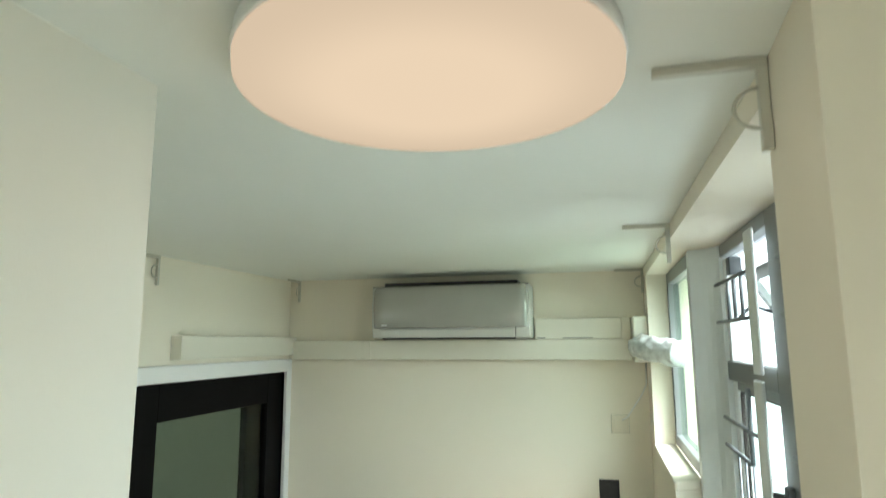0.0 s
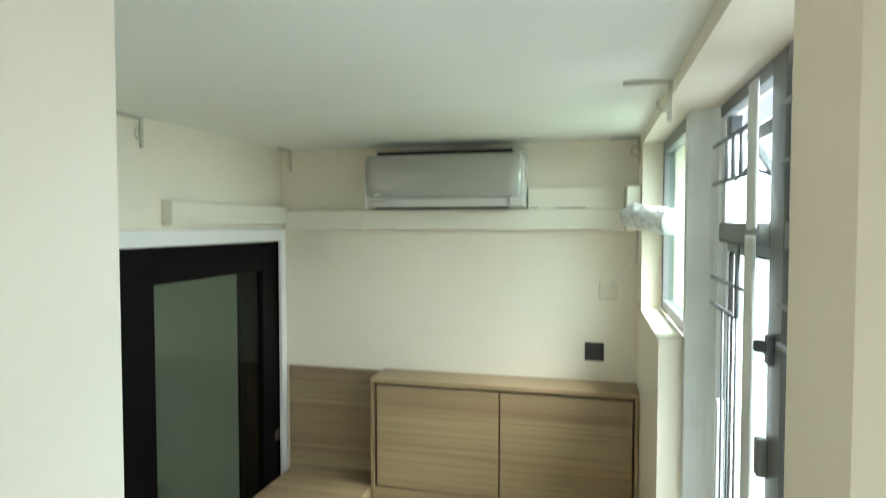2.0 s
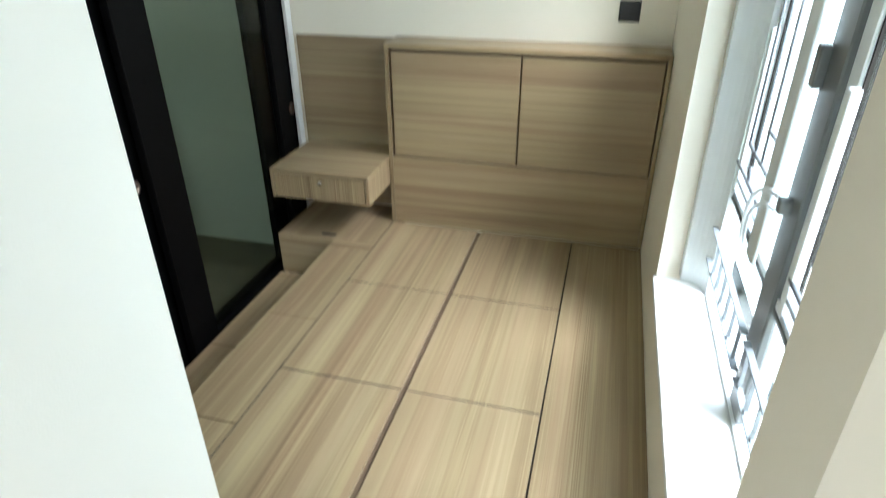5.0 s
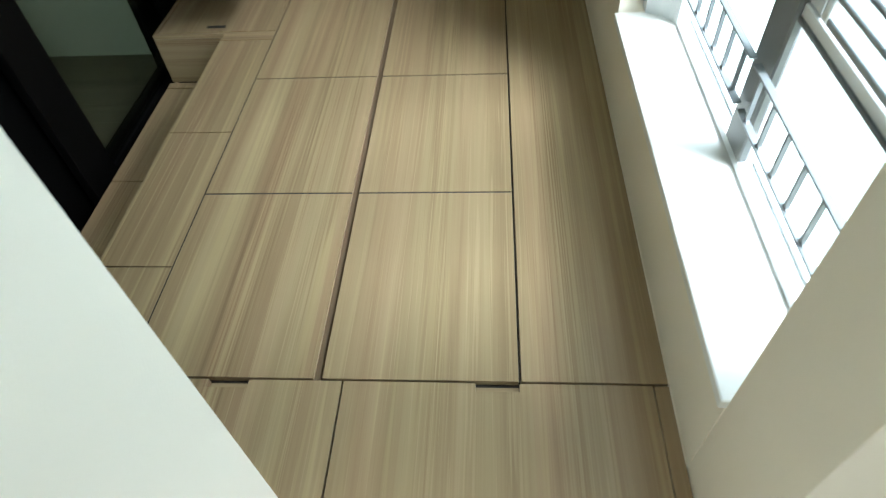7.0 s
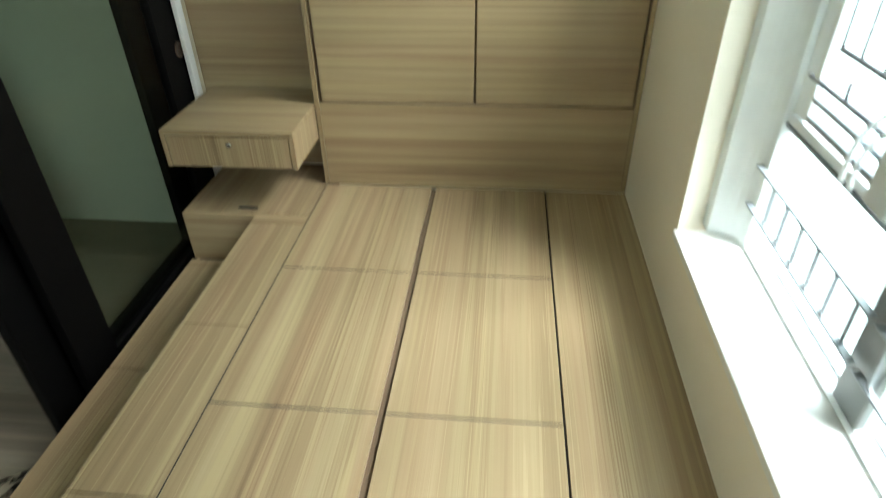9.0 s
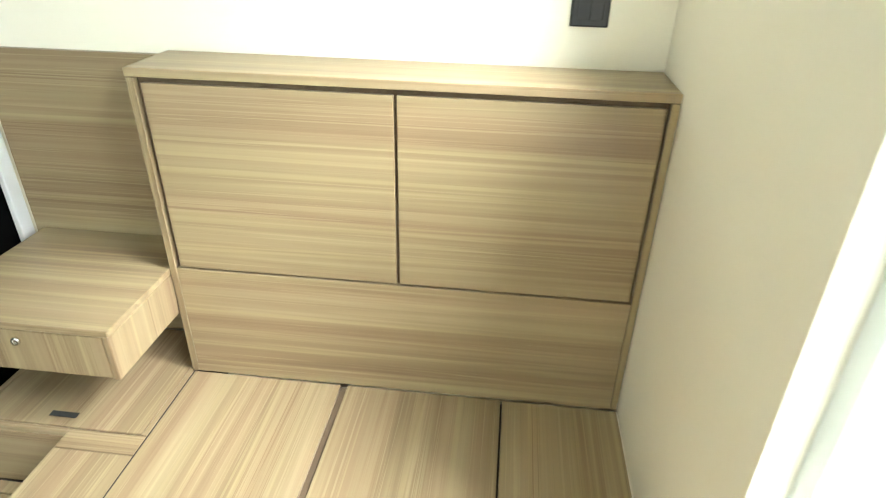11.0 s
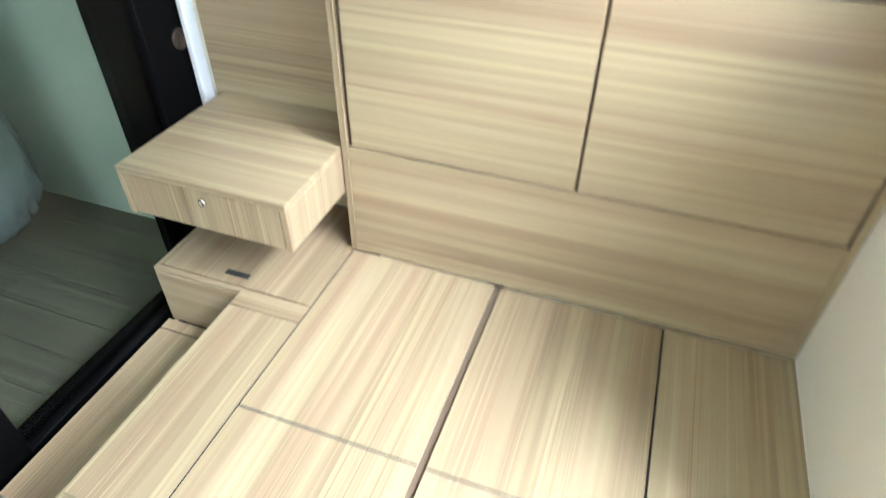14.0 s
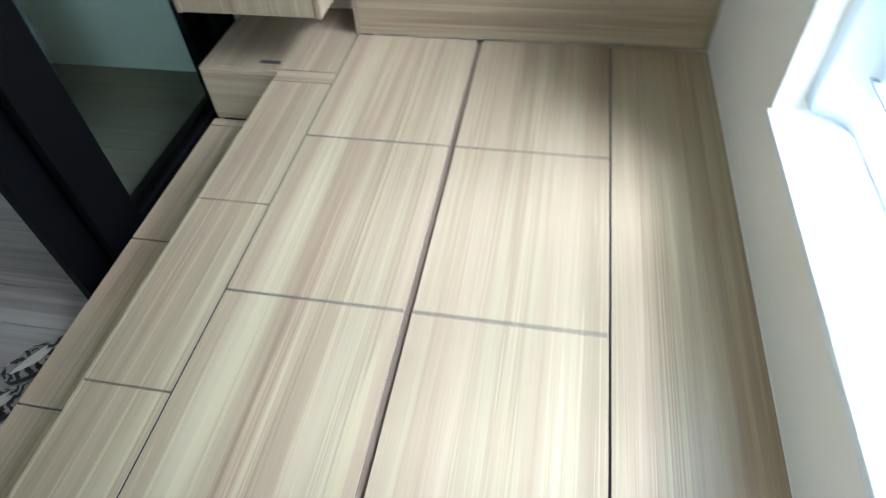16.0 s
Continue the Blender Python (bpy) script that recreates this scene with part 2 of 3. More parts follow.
# ---- helpers of this scene ----


def box(bm, x0, x1, y0, y1, z0, z1, bevel=0.0, segs=1):
    m = Matrix.Translation(((x0 + x1) / 2, (y0 + y1) / 2, (z0 + z1) / 2)) @ Matrix.Diagonal((abs(x1 - x0), abs(y1 - y0), abs(z1 - z0), 1))
    made = bmesh.ops.create_cube(bm, size=1, matrix=m)["verts"]
    if bevel:
        edges = list({e for v in made for e in v.link_edges})
        bmesh.ops.bevel(bm, geom=edges, offset=bevel, segments=segs, profile=0.5, affect="EDGES")
    return bm


def prism(bm, outline, z0, z1, bevel=0.0):
    """An upright prism over an outline of (x, y), anticlockwise from above."""
    low, high = ([bm.verts.new((x, y, z)) for x, y in outline] for z in (z0, z1))
    n = len(outline)
    faces = [bm.faces.new(low[::-1]), bm.faces.new(high)]
    faces += [bm.faces.new((low[i], low[(i + 1) % n], high[(i + 1) % n], high[i])) for i in range(n)]
    if bevel:
        bmesh.ops.bevel(bm, geom=list({e for f in faces for e in f.edges}), offset=bevel, segments=1, affect="EDGES")
    return bm


def tube(bm, points, r, sides=10):
    """A round bar along a line of points."""
    rings = []
    pts = [Vector(p) for p in points]
    for i, p in enumerate(pts):
        d = (pts[min(i + 1, len(pts) - 1)] - pts[max(i - 1, 0)]).normalized()
        q = d.to_track_quat("Z", "Y")
        rings.append([bm.verts.new(p + q @ Vector((r * math.cos(a), r * math.sin(a), 0))) for a in (2 * math.pi * k / sides for k in range(sides))])
    for a, b in zip(rings, rings[1:]):
        for k in range(sides):
            bm.faces.new((a[k], a[(k + 1) % sides], b[(k + 1) % sides], b[k]))
    bm.faces.new(rings[0][::-1])
    bm.faces.new(rings[-1])
    return bm


def lathe(bm, profile, m=Matrix(), sides=48):
    """A turned body round z from (radius, height) pairs, moved by m."""
    rings = [[bm.verts.new(m @ Vector((r * math.cos(a), r * math.sin(a), z))) for a in (2 * math.pi * k / sides for k in range(sides))] for r, z in profile]
    for a, b in zip(rings, rings[1:]):
        for k in range(sides):
            bm.faces.new((a[k], a[(k + 1) % sides], b[(k + 1) % sides], b[k]))
    bm.faces.new(rings[0][::-1])
    bm.faces.new(rings[-1])
    return bm


def solid(name, bm, material, smooth=False):
    bmesh.ops.recalc_face_normals(bm, faces=bm.faces)
    me = bpy.data.meshes.new(name)
    bm.to_mesh(me)
    bm.free()
    me.materials.append(material)
    if smooth:
        for p in me.polygons:
            p.use_smooth = True
    return new(name, me)


def part(name, bm, material, parent, label="", smooth=False):
    ob = solid(name, bm, material, smooth)
    ob.parent = parent
    ob.matrix_parent_inverse = parent.matrix_world.inverted()
    return tagged(ob, label)


def slab(name, dims, material, parent, bevel=0.0015, label=""):
    return part(name, box(bmesh.new(), *dims, bevel), material, parent, label)


def thing(name, at, label, category, group="", kind=""):
    ob = new(name)
    ob.empty_display_size = 0.1
    ob.matrix_world = Matrix.Translation(at)
    return tagged(ob, label, category, group, kind)


def setting(name, bm, material, label, category="wall"):
    return tagged(solid(name, bm, material), label, category, "", "structure")


# plan: window wall face, back wall face, door wall face, ceiling, platform top, step top
XW, YB, XD, ZC, ZP, ZS = 0.070, 0.205, -1.769, 2.494, 0.450, 0.230

# ---- large structure ----
bm = bmesh.new()
box(bm, -1.899, 0.32, YB, YB + 0.14, 0.0, ZC)
setting("wall_back", bm, WALL, "cream painted wall behind the headboard")

bm = bmesh.new()
prism(bm, [(XW, -0.716), (0.154, -0.672), (0.32, -0.672), (0.32, YB), (XW, YB)], 0.0, 1.70)
prism(bm, [(XW, -0.002), (0.32, -0.002), (0.32, YB), (XW, YB)], 1.70, ZC)
box(bm, XW, 0.32, -2.016, -0.716, 0.0, 0.700)
box(bm, XW, 0.32, -2.016, -0.002, 2.450, ZC)
prism(bm, [(0.060, -2.226), (0.32, -2.226), (0.32, -2.016), (0.072, -2.016)], 0.0, ZC)
setting("wall_window", bm, WALL, "cream painted wall with a deep stepped window opening")

bm = bmesh.new()
box(bm, 0.32, 0.60, -2.226, -2.086, 0.0, ZC)
box(bm, 0.60, 0.72, -4.6, -4.05, 0.0, ZC)
box(bm, 0.60, 0.72, -2.75, -2.086, 0.0, ZC)
box(bm, 0.60, 0.72, -4.05, -2.75, 0.0, 0.9)
box(bm, 0.60, 0.72, -4.05, -2.75, 2.2, ZC)
box(bm, -0.684, 0.72, -4.74, -4.6, 0.0, ZC)
setting("wall_entry", bm, WALL, "cream painted wall of the entry")

bm = bmesh.new()
box(bm, -1.899, -0.684, -4.74, -2.164, 0.0, ZC)
setting("wall_side", bm, WALL_SIDE, "cream painted wall beside the entry")

bm = bmesh.new()
box(bm, -1.899, XD, -2.164, YB, 2.075, ZC)
setting("wall_door", bm, WALL, "cream painted wall above the sliding door")

bm = bmesh.new()
box(bm, -4.8, -1.899, 0.345, 0.46, 0.0, ZC)
box(bm, -4.92, -4.8, -4.74, 0.46, 0.0, ZC)
box(bm, -4.8, -4.65, -4.74, -4.62, 0.0, ZC)
box(bm, -2.5, -1.899, -4.74, -4.62, 0.0, ZC)
box(bm, -4.65, -2.5, -4.74, -4.62, 0.0, 0.95)
box(bm, -4.65, -2.5, -4.74, -4.62, 2.15, ZC)
setting("wall_next_room", bm, WALL_OUT, "pale plaster wall of the neighbouring room")

bm = bmesh.new()
prism(bm, [(-4.95, -4.8), (0.75, -4.8), (0.75, -2.09), (0.33, -2.09), (0.33, 0.5), (-4.95, 0.5)], ZC, ZC + 0.12)
tagged(solid("ceiling", bm, CEIL), "plain white painted ceiling", "ceiling", "", "structure")

bm = bmesh.new()
prism(bm, [(-4.95, -4.8), (0.75, -4.8), (0.75, -2.09), (0.33, -2.09), (0.33, 0.5), (-4.95, 0.5)], -0.12, -0.012)
floor = tagged(solid("floor", bm, FLOORD), "grey brown wood plank floor", "floor", "", "structure")

# one pale backdrop far outside the window
bm = bmesh.new()
box(bm, 4.5, 4.6, -3.0, 21, -8, 5.0)
tagged(solid("backdrop", bm, SKYGLOW), "bright hazy daylight outside the window", "backdrop", "", "structure")

# white sill
bm = bmesh.new()
box(bm, 0.058, 0.32, -2.016, -0.716, 0.700, 0.725, 0.004, 2)
tagged(solid("window_sill", bm, SILL), "white painted window sill", "sill", "", "structure")
bm = bmesh.new()
prism(bm, [(XW - 0.004, -0.716), (XW + 0.004, -0.721), (0.154, -0.676), (0.154, -0.002), (XW - 0.004, -0.002)], 1.70, 1.73, 0.003)
tagged(solid("window_ledge", bm, WALL), "cream ledge of the small high window", "sill", "", "structure")

# ---- window ----
win = thing("window_1", (0.23, -1.36, 0.725), "grey aluminium window with outward casements and a grille", "window", "", "structure")
Z0, Z1 = 0.725, 2.449
FAR_BAY, NEAR_BAY = (-1.337, -0.806), (-1.952, -1.438)
# the corner post turns from a splay into the window plane
bm = bmesh.new()
prism(bm, [(0.150, -0.722), (0.168, -0.731), (0.184, -0.741), (0.198, -0.753), (0.210, -0.767), (0.219, -0.784), (0.225, -0.806), (0.272, -0.806), (0.272, -0.674), (0.150, -0.674)], Z0, Z1)
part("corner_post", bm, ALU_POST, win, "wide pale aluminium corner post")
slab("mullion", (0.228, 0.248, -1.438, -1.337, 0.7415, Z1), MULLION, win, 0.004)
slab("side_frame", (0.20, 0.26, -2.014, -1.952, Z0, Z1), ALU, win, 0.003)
# white slab stands for the mullion's daylit side; its front is toned dark
slab("mullion_lit_side", (0.249, 0.280, -1.433, -1.342, 0.7415, Z1), ALU_WHITE, win, 0.002)
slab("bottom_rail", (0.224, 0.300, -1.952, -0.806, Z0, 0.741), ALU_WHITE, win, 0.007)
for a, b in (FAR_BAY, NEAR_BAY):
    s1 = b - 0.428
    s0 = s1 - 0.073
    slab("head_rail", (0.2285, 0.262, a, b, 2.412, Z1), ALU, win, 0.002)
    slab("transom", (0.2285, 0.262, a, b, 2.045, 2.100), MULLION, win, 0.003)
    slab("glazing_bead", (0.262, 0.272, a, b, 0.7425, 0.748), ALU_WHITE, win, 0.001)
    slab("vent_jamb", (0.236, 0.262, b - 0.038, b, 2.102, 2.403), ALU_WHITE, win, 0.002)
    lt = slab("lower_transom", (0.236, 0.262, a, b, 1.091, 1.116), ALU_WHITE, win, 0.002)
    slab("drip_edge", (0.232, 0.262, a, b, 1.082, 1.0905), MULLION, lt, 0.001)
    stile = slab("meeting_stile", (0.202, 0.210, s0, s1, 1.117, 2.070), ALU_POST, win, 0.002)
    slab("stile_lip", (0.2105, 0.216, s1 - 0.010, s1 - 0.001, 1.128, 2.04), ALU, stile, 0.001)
    slab("vent_stile", (0.202, 0.210, s0 - 0.004, s1 - 0.010, 2.084, 2.415), ALU_POST, win, 0.002)
    for z0, z1 in ((1.150, 1.164), (1.192, 1.204)):
        slab("sash_rail", (0.204, 0.222, s1, b - 0.142, z0, z1), ALU_BLUE, win, 0.002)
    slab("sash_stile", (0.204, 0.222, b - 0.140, b - 0.120, 1.150, 1.60), ALU_WHITE, win, 0.002)
    casement = slab("casement_stile", (0.240, 0.264, b - 0.056, b - 0.001, 1.118, 2.043), ALU_WHITE, win, 0.003)
    slab("gasket", (0.246, 0.258, b - 0.062, b - 0.057, 1.118, 2.012), DARKGAP, casement, 0.001)
    top = slab("casement_rail", (0.240, 0.264, a, b - 0.058, 2.018, 2.043), ALU, win, 0.003)
    slab("gasket", (0.246, 0.258, a, b - 0.064, 2.0125, 2.0175), DARKGAP, top, 0.001)
    p = slab("pane", (0.250, 0.254, a, b - 0.064, 1.118, 2.011), PANE, win, 0.0)
    p.visible_shadow = False
    p = slab("pane", (0.268, 0.273, a, b - 0.002, 0.749, 1.088), PANE, win, 0.0)
    p.visible_shadow = False
    # top-hung vent, pushed open on its stays
    m = Matrix.Translation((0.292, 0, 2.362)) @ Matrix.Rotation(radians(-33), 4, "Y")
    y0, y1 = a + 0.02, b - 0.02
    for n_, d in (("vent_top_rail", (-0.012, 0.012, y0, y1, -0.034, 0.0)), ("vent_bottom_rail", (-0.012, 0.012, y0, y1, -0.30, -0.268)),
                  ("vent_side_rail", (-0.012, 0.012, y0, y0 + 0.03, -0.268, -0.034)), ("vent_side_rail", (-0.012, 0.012, y1 - 0.03, y1, -0.268, -0.034))):
        bm = box(bmesh.new(), *d, 0.002)
        bm.transform(m)
        part(n_, bm, MULLION if n_ == "vent_top_rail" else ALU, win)
    bm = box(bmesh.new(), -0.003, 0.003, y0 + 0.03, y1 - 0.03, -0.268, -0.034)
    bm.transform(m)
    part("vent_pane", bm, PANE, win).visible_shadow = False
    for y in (y0 + 0.012, y1 - 0.012):
        bm = tube(bmesh.new(), ((0.262, y, 2.225), (0.30, y, 2.262), (0.372, y, 2.235)), 0.006, 8)
        part("vent_stay", bm, HANDLE, win, "dark metal vent stay", True)

slab("vent_latch", (0.226, 0.262, -0.94, -0.90, 2.345, 2.398), HANDLE, win, 0.004, "dark vent latch")

grille = thing("window_grille", (0.30, -1.36, 0.74), "painted iron grille outside the window panes, toned dark as backlit", "grille")


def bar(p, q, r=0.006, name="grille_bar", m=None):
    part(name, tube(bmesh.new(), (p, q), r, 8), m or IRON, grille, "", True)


def guard_panel(y0, y1, z0, z1, webs):
    """Two flat rails with upright webs between them, the corners rounded; the rails run on to the frame at both ends."""
    x0, x1, rail, web, r = 0.204, 0.221, 0.0055, 0.006, 0.012
    bm = bmesh.new()
    box(bm, x0, x1, y0, y1, z0, z0 + rail, 0.001)
    box(bm, x0, x1, y0, y1, z1 - rail, z1, 0.001)
    u0, u1 = x0 + 0.004, x1 - 0.004
    for i, c in enumerate(webs):
        box(bm, u0, u1, c - web / 2, c + web / 2, z0 + rail, z1 - rail)
        for sy in (-1, 1):
            if (i == 0 and sy > 0) or (i == len(webs) - 1 and sy < 0):
                continue
            for zz, sz in ((z0 + rail, 1), (z1 - rail, -1)):
                cy, e = c + sy * web / 2, 0.0015
                arc = [(cy + sy * r * (1 - math.cos(t_)), zz + sz * r * (1 - math.sin(t_))) for t_ in (math.pi / 2 * k / 5 for k in range(6))]
                pts_ = [(cy, zz)] + arc
                f0 = [bm.verts.new((u0 + e, *q)) for q in pts_]
                f1 = [bm.verts.new((u1 - e, *q)) for q in pts_]
                bm.faces.new(f0)
                bm.faces.new(f1[::-1])
                for k in range(len(pts_)):
                    j = (k + 1) % len(pts_)
                    bm.faces.new((f0[k], f1[k], f1[j], f0[j]))
    return bm


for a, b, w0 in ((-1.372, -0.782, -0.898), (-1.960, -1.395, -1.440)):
    part("guard_panel", guard_panel(a, b, 0.853, 0.968, [w0 - 0.0855 * k for k in range(6)]), GUARD, grille, "guard panel with rounded openings, toned dark as backlit")
    b = -0.828 if b > -1 else -1.490
    X = 0.207
    e = b + 0.026
    for z, y0, y1 in ((1.235, e - 0.42, e - 0.10), (1.315, e - 0.42, e - 0.183), (1.400, e - 0.42, e - 0.345), (1.863, e - 0.345, b), (1.940, e - 0.42, b),
                      (2.213, e - 0.45, b), (2.324, e - 0.45, b)):
        bar((X, y0, z), (X, y1, z), 0.0055)
    for k in (0.185, 0.262, 0.345):
        bar((X, e - k, 1.863), (X, e - k, 1.315), 0.0032)
        bar((X, e - k - 0.018, 2.213), (X, e - k - 0.018, 2.324), 0.0048)
    bar((X, e - 0.345, 1.865), (X, e - 0.345, 2.043), 0.006)
    bar((X, e - 0.26, 1.235), (X, e - 0.26, 1.275), 0.0042)

# lever, lock plate and curved stay on the mullion
lever = thing("window_lever", (0.215, -1.38, 1.84), "dark cast metal window lever on the mullion", "handle")
bm = bmesh.new()
box(bm, 0.215, 0.230, -1.396, -1.364, 1.8, 1.865, 0.004, 2)
base = part("base_plate", bm, HANDLE, lever)
bm = bmesh.new()
prism(bm, [(0.194, -1.358), (0.217, -1.388), (0.217, -1.362), (0.199, -1.348)], 1.822, 1.850, 0.004)
part("grip", bm, HANDLE, base)
bm = bmesh.new()
box(bm, 0.208, 0.230, -1.357, -1.324, 1.548, 1.632, 0.004, 2)
tagged(solid("window_lock_plate", bm, MULLION), "grey metal lock plate on the mullion", "lock")
stay = thing("window_stay", (0.215, -1.376, 1.30), "pale curved metal window stay", "handle")
bm = bmesh.new()
box(bm, 0.202, 0.230, -1.392, -1.360, 1.288, 1.325, 0.007, 2)
block = part("hinge_block", bm, ALU, stay)
for r, w in ((0.205, 0.0055), (0.172, 0.0045)):
    pts = [(0.205 - 0.012 * math.sin(2 * a), -1.352 + r * math.sin(a), 1.112 + r * math.cos(a)) for a in (math.pi / 2 * k / 14 for k in range(15))]
    part("bow", tube(bmesh.new(), pts, w, 10), ALU_WHITE, block, "", True)

# small high window
win2 = thing("window_2", (0.17, -0.34, 1.73), "small fixed grey aluminium window with greenish glass", "window", "", "structure")
for n_, d in (("jamb", (0.154, 0.20, -0.045, -0.003, 1.731, 2.449)), ("jamb", (0.154, 0.20, -0.673, -0.640, 1.731, 2.449)),
              ("sill_rail", (0.154, 0.20, -0.640, -0.045, 1.731, 1.775)), ("head_rail", (0.154, 0.20, -0.640, -0.045, 2.40, 2.449))):
    slab(n_, d, ALU, win2, 0.002)
p = slab("pane", (0.175, 0.181, -0.640, -0.045, 1.775, 2.395), PANE_FROST, win2, 0.0)
p.visible_shadow = False

# ---- sliding door ----
def door_panel(x, y0, y1, label, handle_y):
    ob = thing("sliding_door", (x, (y0 + y1) / 2, 0.03), label, "door", "sliding door panels")
    st = 0.172
    for a, b in ((y0, y0 + st), (y1 - st, y1)):
        slab("stile", (x - 0.035, x, a, b, 0.03, 2.005), BLACK, ob, 0.002)
    slab("top_rail", (x - 0.035, x, y0 + st, y1 - st, 1.862, 2.005), BLACK, ob, 0.002)
    slab("bottom_rail", (x - 0.035, x, y0 + st, y1 - st, 0.03, 0.185), BLACK, ob, 0.002)
    g = slab("glass_pane", (x - 0.022, x - 0.016, y0 + st, y1 - st, 0.185, 1.862), DOOR_GLASS, ob, 0.0, "grey green tinted glass pane")
    g.visible_shadow = False
    m = Matrix.Translation((x, handle_y, 0.970)) @ Matrix.Rotation(radians(90), 4, "Y")
    bm = bmesh.new()
    lathe(bm, [(0.031, -0.001), (0.031, 0.003), (0.027, 0.0045), (0.023, 0.003), (0.022, 0.0005)], m, 32)
    h = part("flush_handle", bm, STEEL, ob, "round bronze flush handle", True)
    bm = bmesh.new()
    box(bm, x + 0.0005, x + 0.005, handle_y - 0.004, handle_y + 0.004, 0.952, 0.988, 0.001)
    part("thumb_turn", bm, STEEL, h)
    return ob


door_panel(-1.774, -0.950, 0.186, "black framed sliding door with tinted glass, half open", 0.145)
door_panel(-1.832, -1.066, 0.093, "black framed rear sliding door with tinted glass", -0.985)

bm = bmesh.new()
box(bm, -1.765, -1.745, -2.164, 0.155, 2.010, 2.075, 0.003)
box(bm, -1.765, -1.745, 0.155, YB - 0.001, 0.0, 2.075, 0.003)
tagged(solid("trim", bm, TRIM), "white door casing round the sliding door", "trim", "", "structure")
bm = bmesh.new()
box(bm, -1.899, -1.766, -2.164, YB, 2.008, 2.074)
box(bm, -1.899, -1.766, 0.188, YB, 0.0, 2.008)
tagged(solid("door_lining", bm, BLACK), "black lining of the sliding door opening", "door frame", "", "structure")
bm = bmesh.new()
box(bm, -1.885, -1.760, -2.164, 0.188, 0.0, 0.028, 0.003)
tagged(solid("door_track", bm, BLACK), "black floor track of the sliding door", "track", "", "structure")

# ---- platform bed ----
bed = thing("platform_bed", (-0.67, -1.1, 0.0), "oak laminate storage platform with lift-up lids", "bed")
WY, WX, WZ = wood("y"), wood("x"), wood("z")
BATTEN = wood("y", ((0.108, 0.078, 0.047), (0.135, 0.099, 0.06), (0.16, 0.12, 0.075)), "brown batten", 0.9)
slab("carcass", (-1.392, 0.066, -2.47, 0.0, 0.0, ZP - 0.019), DARKGAP, bed, 0.0)
slab("side_board", (-1.398, -1.380, -2.164, -0.282, ZS, ZP - 0.020), WY, bed)
G = 0.0028
rows = (0.0, -0.610, -1.219, -1.836)
for x0, x1 in ((-1.181, -0.729), (-0.711, -0.257)):
    for a, b in zip(rows, rows[1:]):
        slab("lid", (x0 + 0.0025, x1 - (G if x1 > -0.5 else 0), b + G, a - G, ZP - 0.018, ZP), WY, bed, 0.0006)
slab("side_lid", (-0.257 + G, XW - 0.002, -1.836 + G, -G, ZP - 0.018, ZP), WY, bed, 0.0012)
slab("centre_batten", (-0.7295, -0.7105, -1.836, -0.001, ZP - 0.019, ZP - 0.011), BATTEN, bed, 0.0)
# near-black strips added in the lid joints, so that the gaps read as shaded
for x, deep in ((-1.1808, 0.0016), (-0.257, 0.006)):
    slab("joint_shade_strip", (x - 0.0021, x + 0.0021, -1.834, -0.003, ZP - 0.0185, ZP - deep), DARKGAP, bed, 0.0)
for x0, x1 in ((-1.176, -0.731), (-0.709, -0.262)):
    for y in rows[1:3]:
        slab("joint_shade_strip", (x0, x1, y - 0.0022, y + 0.0022, ZP - 0.0185, ZP - 0.0012), RUBBER, bed, 0.0)
strip = (-0.333, -0.921, -1.503, -2.09, -2.164)
slab("edge_lid", (-1.398, -1.1830, -0.333 + 0.0015, -0.266 - G, ZP - 0.018, ZP), WX, bed, 0.0012)
for a, b in zip(strip, strip[1:]):
    slab("edge_lid", (-1.398, -1.1830, b + 0.0022, a - 0.0022, ZP - 0.018, ZP), WY, bed, 0.0004)


def notched(x0, x1, n0, n1):
    """A lid of the near row with a finger notch in its far edge."""
    y1, y0, d = -1.836 - G, -2.47, 0.021
    return prism(bmesh.new(), [(x0, y0), (x1, y0), (x1, y1), (n1, y1), (n1, y1 - d), (n0, y1 - d), (n0, y1), (x0, y1)], ZP - 0.018, ZP)


part("near_lid", notched(-1.179, -0.661, -0.974, -0.878), WY, bed, "lid with a finger notch")
part("near_lid", notched(-0.656, 0.032, -0.356, -0.258), WY, bed, "lid with a finger notch")
for x0, x1 in ((-0.99, -0.862), (-0.372, -0.242)):
    slab("notch_bearer", (x0, x1, -1.880, -1.840, ZP - 0.0188, ZP - 0.0182), WX, bed, 0.0)
slab("filler_strip", (0.035, XW - 0.002, -2.47, -1.836 - G, ZP - 0.018, ZP), WY, bed)

bm = bmesh.new()
prism(bm, [(XW - 0.0035, -2.015), (XW - 0.0005, -2.015), (XW - 0.0005, -0.004), (XW - 0.0035, -0.004)], ZP + 0.0005, ZP + 0.0030, 0.0008)
tagged(solid("sealant_bead", bm, WALL), "thin cream sealant line between platform and wall", "sealant", "", "structure")

# low step between the platform and the sliding door
step = thing("platform_step", (-1.55, -1.2, 0.0), "oak laminate step along the sliding door", "step")
slab("carcass", (-1.694, -1.400, -2.164, 0.18, 0.0, ZS - 0.020), DARKGAP, step, 0.0)
slab("riser", (-1.712, -1.694, -2.164, 0.18, 0.0, ZS - 0.020), WY, step)
for a, b in ((-0.284, -0.328), (-0.328, -0.918), (-0.918, -1.498), (-1.498, -2.164)):
    slab("tread", (-1.712, -1.400, b + G, a - G, ZS - 0.018, ZS), WY, step, 0.0012)

# locker under the bedside shelf, level with the platform
locker = thing("floor_locker", (-1.44, -0.05, ZS), "oak laminate locker with a slot pull, under the bedside drawer", "locker")
